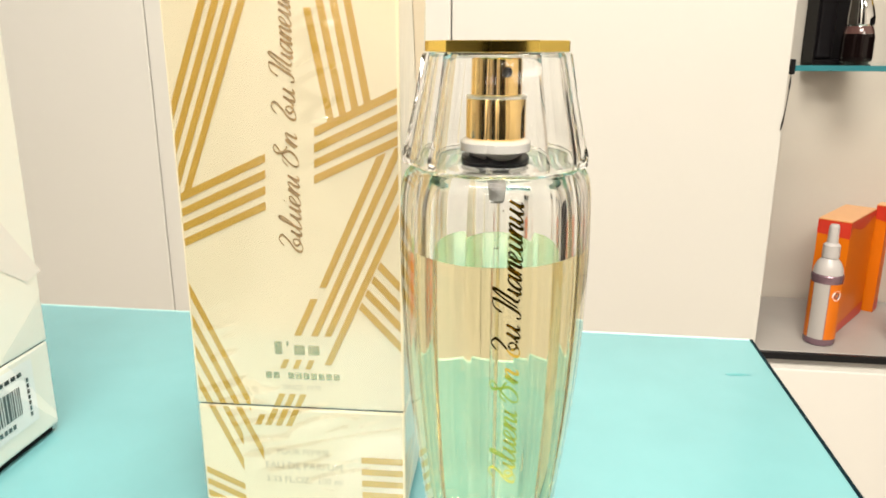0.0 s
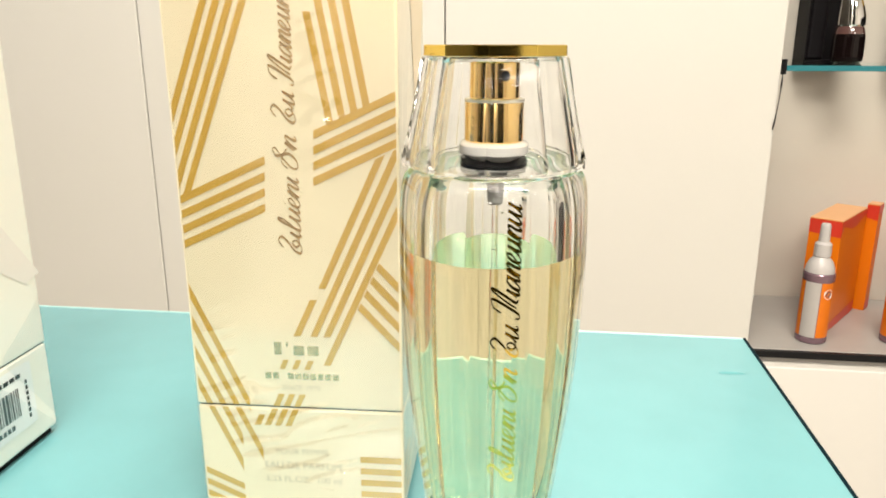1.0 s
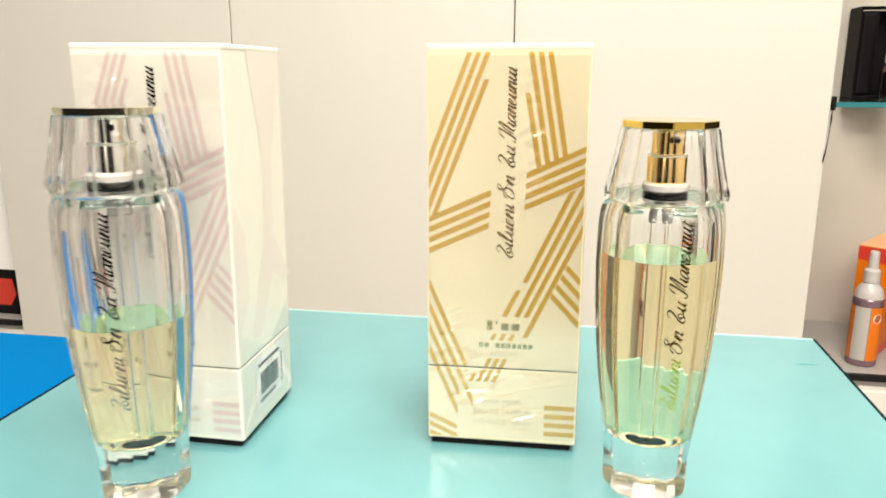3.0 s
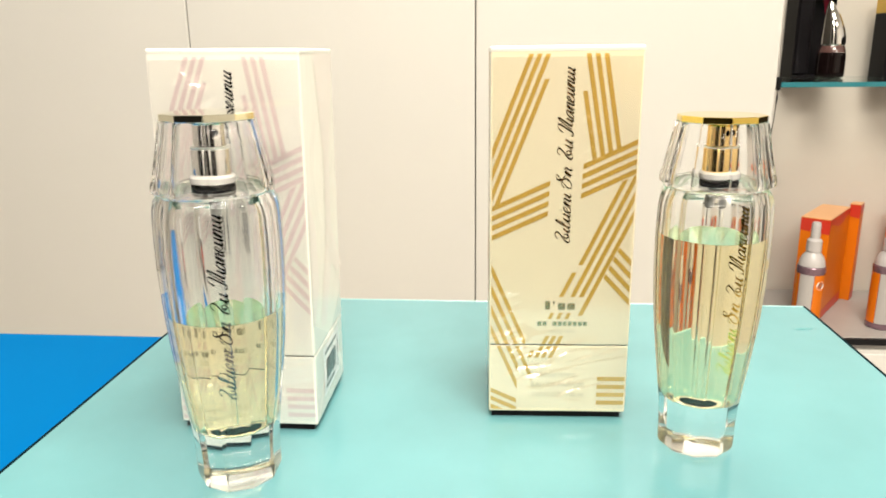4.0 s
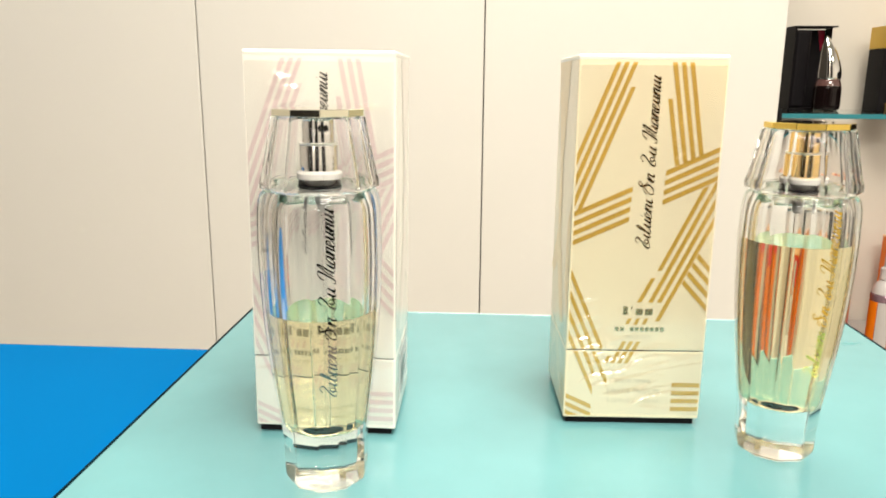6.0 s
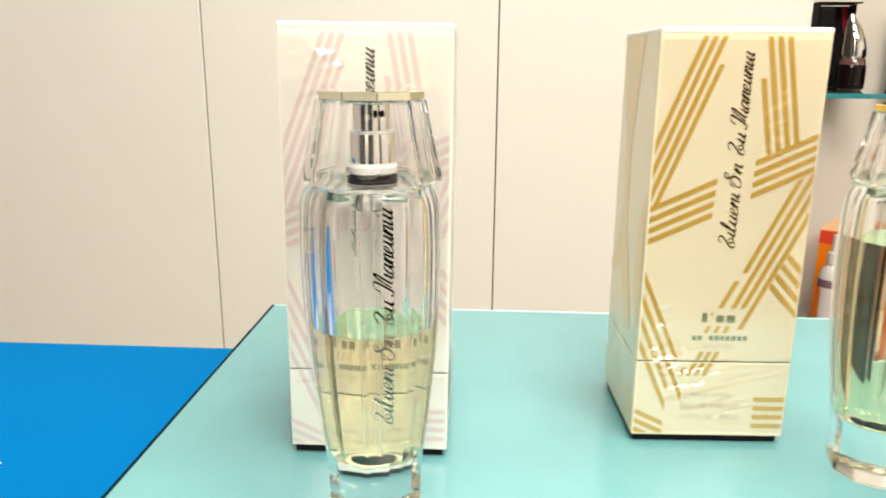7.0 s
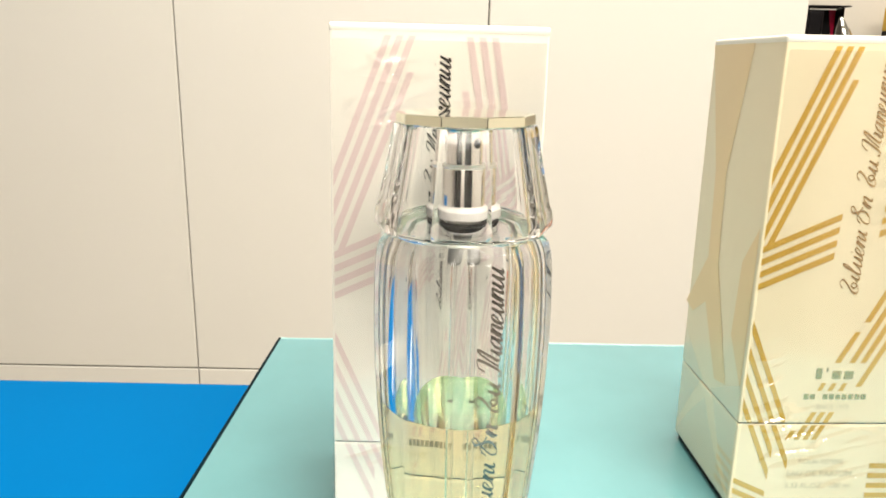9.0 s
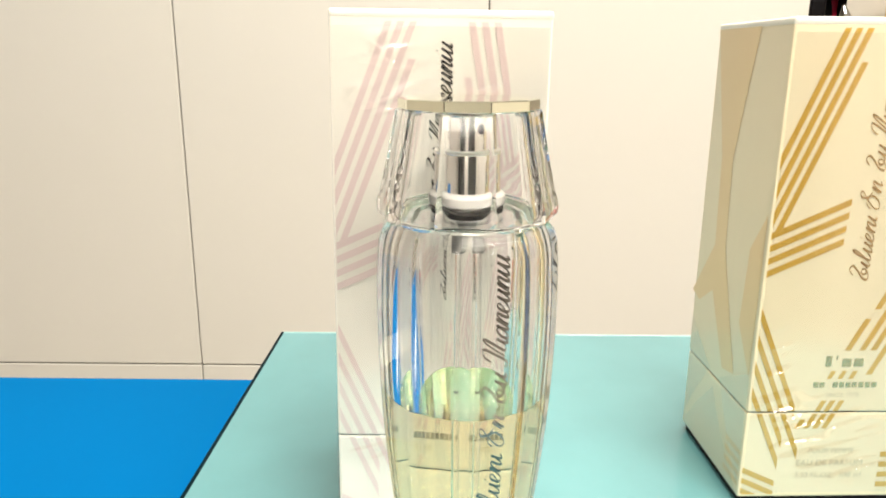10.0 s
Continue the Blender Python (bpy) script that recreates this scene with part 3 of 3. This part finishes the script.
perfume_box("pearl_perfume_box", pose(-0.1863, 0.1932, 0.0002, 0, 0.5, 0.6), "film-wrapped white perfume box with pale rose stripes and barcode", CARD_PINK, STRIPE_ROSE, BAND_ROSE, GREY_INK, DARK_FOIL, True)

# ---- the perfume bottles ----
OUTER = [(0.0003, 0.0112), (0.0006, 0.0130), (0.0022, 0.0149), (0.006, 0.0155), (0.012, 0.0155), (0.020, 0.0159), (0.030, 0.0170), (0.046, 0.0190),
         (0.062, 0.0206), (0.077, 0.0215), (0.091, 0.0219), (0.101, 0.0218), (0.1080, 0.0215), (0.1117, 0.0209), (0.1138, 0.0198), (0.1146, 0.0180),
         (0.1148, 0.0100)]
INNER = [(0.0228, 0.0060), (0.0230, 0.0095), (0.0248, 0.0113), (0.031, 0.0121), (0.046, 0.0134), (0.062, 0.0145), (0.077, 0.0152), (0.091, 0.0155),
         (0.101, 0.0154), (0.1068, 0.0150), (0.1104, 0.0138), (0.1123, 0.0110), (0.1127, 0.0060)]


def radius_at(profile, z):
    return float(np.interp(z, [k[0] for k in profile], [k[1] for k in profile]))


def perfume_bottle(m, label, level, metal, disc, script, liquid, name, wide, high, cap_turn, aside):
    """cap_turn: how far the cap is twisted on the body, in degrees; aside: the ornament's shift along its flat."""
    bottle = thing(name, m, label, "perfume bottle", "glass perfume bottles")
    bm = rings_bm([faceted(r, z, fillet=0.018) for z, r in smooth_profile(OUTER)])
    cave = smooth_profile(INNER)
    rings_bm([circle(r * 1.05, z, 60) for z, r in cave], flip=True, bm=bm)
    part("glass_body", bm, GLASS, bottle, smooth=True, fix=False)
    fluid = [(z - (0.0003 if z < 0.022 else 0), r + 0.00015) for z, r in cave if z < level - 0.0008]
    rim = radius_at(cave, level) + 0.00015
    fluid += [(level, rim)]
    part("perfume", rings_bm([circle(r * 1.05, z, 60) for z, r in fluid]), liquid, bottle, "pale gold perfume", smooth=True, fix=False)
    # neck, gasket, pump
    part("neck", lathe([(0.1128, 0.0060), (0.1148, 0.0066)], 40), PAPER, bottle, "white neck sleeve", smooth=True)
    part("gasket", lathe([(0.1149, 0.0074), (0.1150, 0.0078), (0.1156, 0.0078), (0.1157, 0.0074)], 48), BLACK, bottle, "black gasket ring")
    part("pump_stem", lathe([(0.1068, 0.0020), (0.1076, 0.0026), (0.1110, 0.0028), (0.1120, 0.0034), (0.1127, 0.0038)], 24), surface("grey_plastic", (0.55, 0.55, 0.52), rough=0.4), bottle, "grey plastic pump")
    part("dip_tube", lathe([(0.0245, 0.0011), (0.1070, 0.0011)], 12), TUBE, bottle, "thin clear dip tube", smooth=True)
    spray = part("sprayer", lathe([(0.1203, 0.0066), (0.1206, 0.0068), (0.1301, 0.0068), (0.1305, 0.0066), (0.1306, 0.0056), (0.1386, 0.0056), (0.1391, 0.0053),
                                   (0.1392, 0.0040)], 56), metal, bottle, "polished metal sprayer", smooth=True)
    part("crimp_ring", lathe([(0.1158, 0.0058), (0.1168, 0.0060), (0.1171, 0.0080), (0.1174, 0.0082), (0.1194, 0.0082), (0.1198, 0.0079), (0.1202, 0.0070)], 48), COLLAR, spray, "white plastic collar", smooth=True)
    part("seam_ring", lathe([(0.1298, 0.0068), (0.1300, 0.0070), (0.1305, 0.0070), (0.1307, 0.0066)], 48), CRIMP, spray, "bright seam ring")
    hole = bmesh.new()
    bmesh.ops.create_circle(hole, cap_ends=True, segments=16, radius=0.0012, matrix=Matrix.Translation((0.0016, -0.00546, 0.1358)) @ pose(0, 0, 0, 90, 0, 17))
    part("nozzle", hole, BLACK, spray, "dark nozzle hole")
    # clear faceted cap, flush plate on top
    t = radians(cap_turn)
    inside = [(0.1395, 0.0120), (0.1393, 0.0131), (0.1386, 0.0136), (0.1300, 0.0152), (0.1206, 0.0170), (0.1180, 0.0174), (0.1156, 0.0174), (0.1153, 0.0176)]
    outside = [(0.1152, 0.0180), (0.1152, 0.0202), (0.1153, 0.0206), (0.1157, 0.0210), (0.1180, 0.0211), (0.1194, 0.0208), (0.1206, 0.0203), (0.1300, 0.0183), (0.1396, 0.0166),
               (0.1401, 0.0163), (0.1402, 0.0156)]
    cap = rings_bm([decagon(r, z, t, 0.55) for z, r in inside] + [decagon(r, z, t) for z, r in outside])
    part("cap", cap, CAP_GLASS, bottle, "clear faceted cap", smooth=True, fix=False)
    plate = [(0.1403, 0.0157), (0.14035, 0.0160), (0.1425, 0.0160), (0.1427, 0.0157)]
    part("cap_plate", rings_bm([faceted(r, z, t, 0.02) for z, r in plate]), disc, bottle, "gold-toned cap plate")

    # looping ornament on the front flat
    def put(a, b):
        z = 0.0401 + a
        return Vector((aside + 0.0024 - b, -radius_at(OUTER, z) - 0.00012, z))
    part("ornament", ribbon_bm(flourish(0.0695, 0.0062), put, 0.00066), script, bottle, "looping script-like ornament")
    for ob in bottle.children:
        if ob.data.materials[0] in (GLASS, liquid, CAP_GLASS, TUBE):
            ob.visible_shadow = False
    for ob in bottle.children_recursive:
        ob.data.transform(Matrix.Diagonal((wide, wide, high, 1)))
    return bottle


perfume_bottle(pose(0.0134, 0.1935, TOP_Z, 0, 0, 6), "clear faceted glass bottle nearly full of pale gold perfume, gold sprayer", 0.0946, GOLD, DISC_GOLD, FOIL, LIQUID, "gold_perfume_bottle", 1.0, 1.0, 10, 0.0026)
perfume_bottle(pose(-0.1777, 0.1565, TOP_Z, 0, 0, 20), "clear faceted glass bottle half full of pale perfume, silver sprayer", 0.0693, SILVER, DISC_PALE, SILVER_FOIL, LIQUID_YELLOW, "silver_perfume_bottle", 1.02, 1.033, 14, -0.0005)


# ---- in the right-hand niche ----
def spray_can(m, grey0, grey1):
    can = thing("spray_bottle", m, "lilac and grey spray bottle with an orange label and white pump", "spray bottle", "spray bottles in the niche")
    part("body", lathe([(0.0, 0.0225), (0.002, 0.0245), (0.008, 0.0248), (0.010, 0.0243), (0.110, 0.0243), (0.112, 0.0248), (0.120, 0.0248), (0.1225, 0.0235)], 40), LILAC, can, smooth=False)
    part("shoulder", lathe([(0.1226, 0.0230), (0.130, 0.0222), (0.140, 0.0185), (0.147, 0.0130), (0.149, 0.0115)], 40), WHITE_CAP, can, smooth=True)
    part("pump", lathe([(0.1491, 0.0125), (0.150, 0.0135), (0.170, 0.0130), (0.172, 0.0110), (0.174, 0.0085), (0.200, 0.0080), (0.204, 0.0065)], 32), WHITE_CAP, can, smooth=False)

    def wrap(a0, a1, z0, z1, r, material, label):
        bm, rows = bmesh.new(), []
        for i in range(13):
            a = radians(a0 + (a1 - a0) * i / 12)
            rows.append([bm.verts.new((r * math.cos(a), r * math.sin(a), z)) for z in (z0, z1)])
        for p, q in zip(rows, rows[1:]):
            bm.faces.new([p[0], q[0], q[1], p[1]])
        return part("label", bm, material, can, label, smooth=True)
    wrap(grey0, grey1, 0.012, 0.108, 0.02445, GREY_CAN, "plain grey label")
    wrap(grey1 + 2, grey1 + 88, 0.012, 0.108, 0.02445, ORANGE, "orange label")
    wrap(grey0 - 60, grey0 - 2, 0.012, 0.108, 0.02445, ORANGE, "orange label")
    # a small round mark on the label
    for size, r, material in ((0.0085, 0.0246, PAPER), (0.0052, 0.0247, LILAC)):
        bm, ring = bmesh.new(), []
        for k in range(16):
            a, z = radians(grey1 + 32) + size / r * math.cos(k * math.pi / 8), 0.089 + size * math.sin(k * math.pi / 8)
            ring.append(bm.verts.new((r * math.cos(a), r * math.sin(a), z)))
        bm.faces.new(ring)
        part("mark", bm, material, can, "small round printed mark")
    return can


spray_can(pose(0.502, 1.252, DECK_Z, 0, 0, 8), -165, -105)
spray_can(pose(0.643, 1.262, DECK_Z, 0, 0, 0), -140, -88)


def orange_box(x, y, turn, depth, height, width):
    ob = thing("orange_carton", pose(x, y, DECK_Z, 0, 0, turn), "tall orange carton with a red rim and peach top", "carton", "orange cartons")
    part("body", box_bm(-width, 0, 0, depth, 0.0, height, 0.001, 2), ORANGE, ob)
    part("top_panel", box_bm(-width - 0.0003, 0.0003, -0.0003, depth + 0.0003, height, height + 0.0022, 0.0006, 1), ORANGE_TOP, ob, "peach top panel")
    n, wave = 14, []
    for i in range(n + 1):
        wave.append((depth * i / n, height - 0.010 - 0.012 * math.sin(i / n * math.pi) ** 2))
    band = [(0, height - 0.0005)] + [(0, height - 0.028)] + wave[1:] + [(depth, height - 0.0005)]
    part("rim", strips_bm([band], lambda u, v: Vector((0.0004, u, v))), RED, ob, "wavy red rim")
    part("rim", strips_bm([[(-width, height - 0.024), (0, height - 0.028), (0, height - 0.0005), (-width, height - 0.0005)]], lambda u, v: Vector((u, -0.0004, v))), RED, ob, "red rim")
    part("foot_band", strips_bm([[(0, 0.002), (depth, 0.002), (depth, 0.024), (0, 0.016)]], lambda u, v: Vector((0.0004, u, v))), RED, ob, "red foot band")
    return ob


orange_box(0.543, 1.290, -36, 0.150, 0.198, 0.052)
orange_box(0.652, 1.412, -36, 0.028, 0.203, 0.020)
# more stock along the shelf, which the full bottle bends into view
for x in (0.772, 0.862):
    orange_box(x, 1.290, 0, 0.150, 0.198, 0.052)


# unseen black cabinet, added so the full bottle refracts a dark strip
closet = thing("dark_refraction_cabinet", pose(1.06, 1.03, FLOOR), "unseen tall black cabinet added for dark refractions", "cabinet")
part("carcass", box_bm(0.0, 1.20, 0.020, 0.45, 0.06, 1.22, 0.002, 1), BLACK_CARD, closet)
part("plinth", box_bm(0.02, 1.18, 0.050, 0.44, 0.0, 0.059, 0.001, 1), BLACK, closet)
for x in (0.003, 0.602):
    door = part("door", box_bm(x, x + 0.595, 0.0, 0.019, 0.07, 1.21, 0.002, 1), BLACK_CARD, closet)
    part("handle", box_bm(x + 0.29, x + 0.305, -0.014, -0.0005, 0.55, 0.70, 0.002, 1), CRIMP, door, "satin metal handle")

# black gift box with its bottle, on the glass shelf
gift = thing("black_gift_box", pose(0.536, 1.420, SHELF_Z, 0, 0, 0), "open black gift box with a crimson lining corner", "gift box")
part("back", box_bm(-0.044, 0.034, 0.058, 0.060, 0.0, 0.158, 0.0005, 1), BLACK_CARD, gift)
part("lining", strips_bm([[(0.019, 0.157), (0.033, 0.157), (0.033, 0.080), (0.028, 0.115)]], lambda u, v: Vector((u, 0.0575, v))), CRIMSON, gift, "crimson lining corner")
part("side", box_bm(-0.047, -0.0445, 0.0, 0.060, 0.0, 0.160, 0.0005, 1), BLACK_CARD, gift)
part("side", box_bm(0.0345, 0.036, 0.030, 0.060, 0.0, 0.160, 0.0005, 1), BLACK_CARD, gift)
part("top", box_bm(-0.047, 0.036, 0.006, 0.060, 0.1602, 0.1625, 0.0005, 1), BLACK_CARD, gift)
part("bottom", box_bm(-0.044, 0.034, 0.0, 0.0575, 0.0, 0.004, 0.0005, 1), BLACK_CARD, gift)
part("insert", box_bm(-0.043, -0.012, 0.006, 0.057, 0.0045, 0.155, 0.008, 3), BLACK_CARD, gift, "black padded insert")
flask = thing("dark_flask", pose(0.546, 1.385, SHELF_Z), "dark perfume flask with a slanted silver cap", "perfume bottle")
part("body", lathe([(0.0, 0.020), (0.003, 0.0245), (0.010, 0.0255), (0.042, 0.0250), (0.047, 0.0240)], 40), DARK_LIQUID, flask)
part("shoulder", lathe([(0.0472, 0.0240), (0.052, 0.0230), (0.057, 0.0215), (0.0595, 0.0205)], 40), surface("smoky_glass", (0.10, 0.05, 0.045), rough=0.08, coat=1), flask, "smoky glass shoulder", smooth=True)
bm = rings_bm([[(x + c, y, z) for x, y, z in circle(r, z, 32)] for z, r, c in ((0.0597, 0.0205, 0.0), (0.062, 0.0222, 0.0), (0.074, 0.0222, -0.0005), (0.091, 0.0195, -0.002),
                                                                    (0.108, 0.0160, -0.005), (0.123, 0.0110, -0.008), (0.134, 0.0060, -0.0105), (0.140, 0.0018, -0.012))])
part("cap", bm, SILVER, flask, "slanted silver cap", smooth=True)

tall = thing("gold_black_carton", pose(0.640, 1.375, SHELF_Z), "tall black carton with a gold top", "carton")
part("body", box_bm(0.0, 0.075, 0.0, 0.06, 0.0, 0.118, 0.001, 2), BLACK_CARD, tall)
part("gold_top", box_bm(-0.0004, 0.0754, -0.0004, 0.0604, 0.1182, 0.160, 0.001, 2), YELLOW_CARD, tall, "gold upper half")
part("emblem", box_bm(0.036, 0.060, -0.0025, -0.0006, 0.100, 0.142, 0.0006, 1), YELLOW_CARD, tall, "gold emblem plate")
part("gem", lathe([(0.0, 0.005), (0.002, 0.0045), (0.004, 0.002)], 16), SILVER, tall, "round silver boss").matrix_basis = pose(0.048, -0.0026, 0.134, 90)
part("foot_stud", lathe([(0.0, 0.0045), (0.014, 0.0045), (0.016, 0.003)], 16), GOLD, tall, "small gold stud").matrix_basis = pose(0.012, -0.008, 0.0, 0)

# ---- in the left-hand niche ----
stack = thing("dark_red_carton", pose(-1.19, 1.28, DECK_Z), "black carton with a dark red picture panel", "carton")
part("body", box_bm(-0.10, 0.04, -0.05, 0.08, 0.0, 0.098, 0.001, 2), BLACK_CARD, stack)
part("picture", strips_bm([[(-0.09, 0.02), (0.01, 0.02), (0.026, 0.045), (0.02, 0.078), (-0.09, 0.080)]], lambda u, v: Vector((u, -0.0504, v))), RED, stack, "dark red picture panel")
white = thing("white_carton", pose(-1.20, 1.28, DECK_Z + 0.0985), "plain white ribbed carton on the dark carton", "carton")
part("body", box_bm(-0.10, 0.045, -0.052, 0.078, 0.0, 0.26, 0.001, 2), PAPER, white)

# ---- on the blue counter ----
bm, rows = bmesh.new(), []
for i in range(29):
    a = 0.16 * (i / 28) ** 1.8
    near = 0.0085 * (1 - math.exp(-a / 0.004)) * (0.45 + 0.55 * math.exp(-(a / 0.022) ** 2))
    spread = 0.024 * (1 - math.exp(-a / 0.022))
    row = []
    for k in range(9):
        b = k / 8
        row.append(bm.verts.new((-a - 0.004 * b, spread * b - 0.16 * a, 0.0012 + near * (1 - 0.35 * b ** 2) + 0.002 * math.sin(b * math.pi) * (1 - math.exp(-a / 0.02)))))
    rows.append(row)
for p, q in zip(rows, rows[1:]):
    for k in range(8):
        bm.faces.new([p[k], q[k], q[k + 1], p[k + 1]])
bmesh.ops.remove_doubles(bm, verts=bm.verts, dist=1e-5)
leaflet = part("leaflet", bm, PAPER, smooth=True)
leaflet.matrix_basis = pose(-0.378, 0.239, -0.043)
tagged(leaflet, "white paper leaflet with one curled corner on blue vinyl", "leaflet")
leaflet.modifiers.new("thickness", "SOLIDIFY").thickness = 0.0004
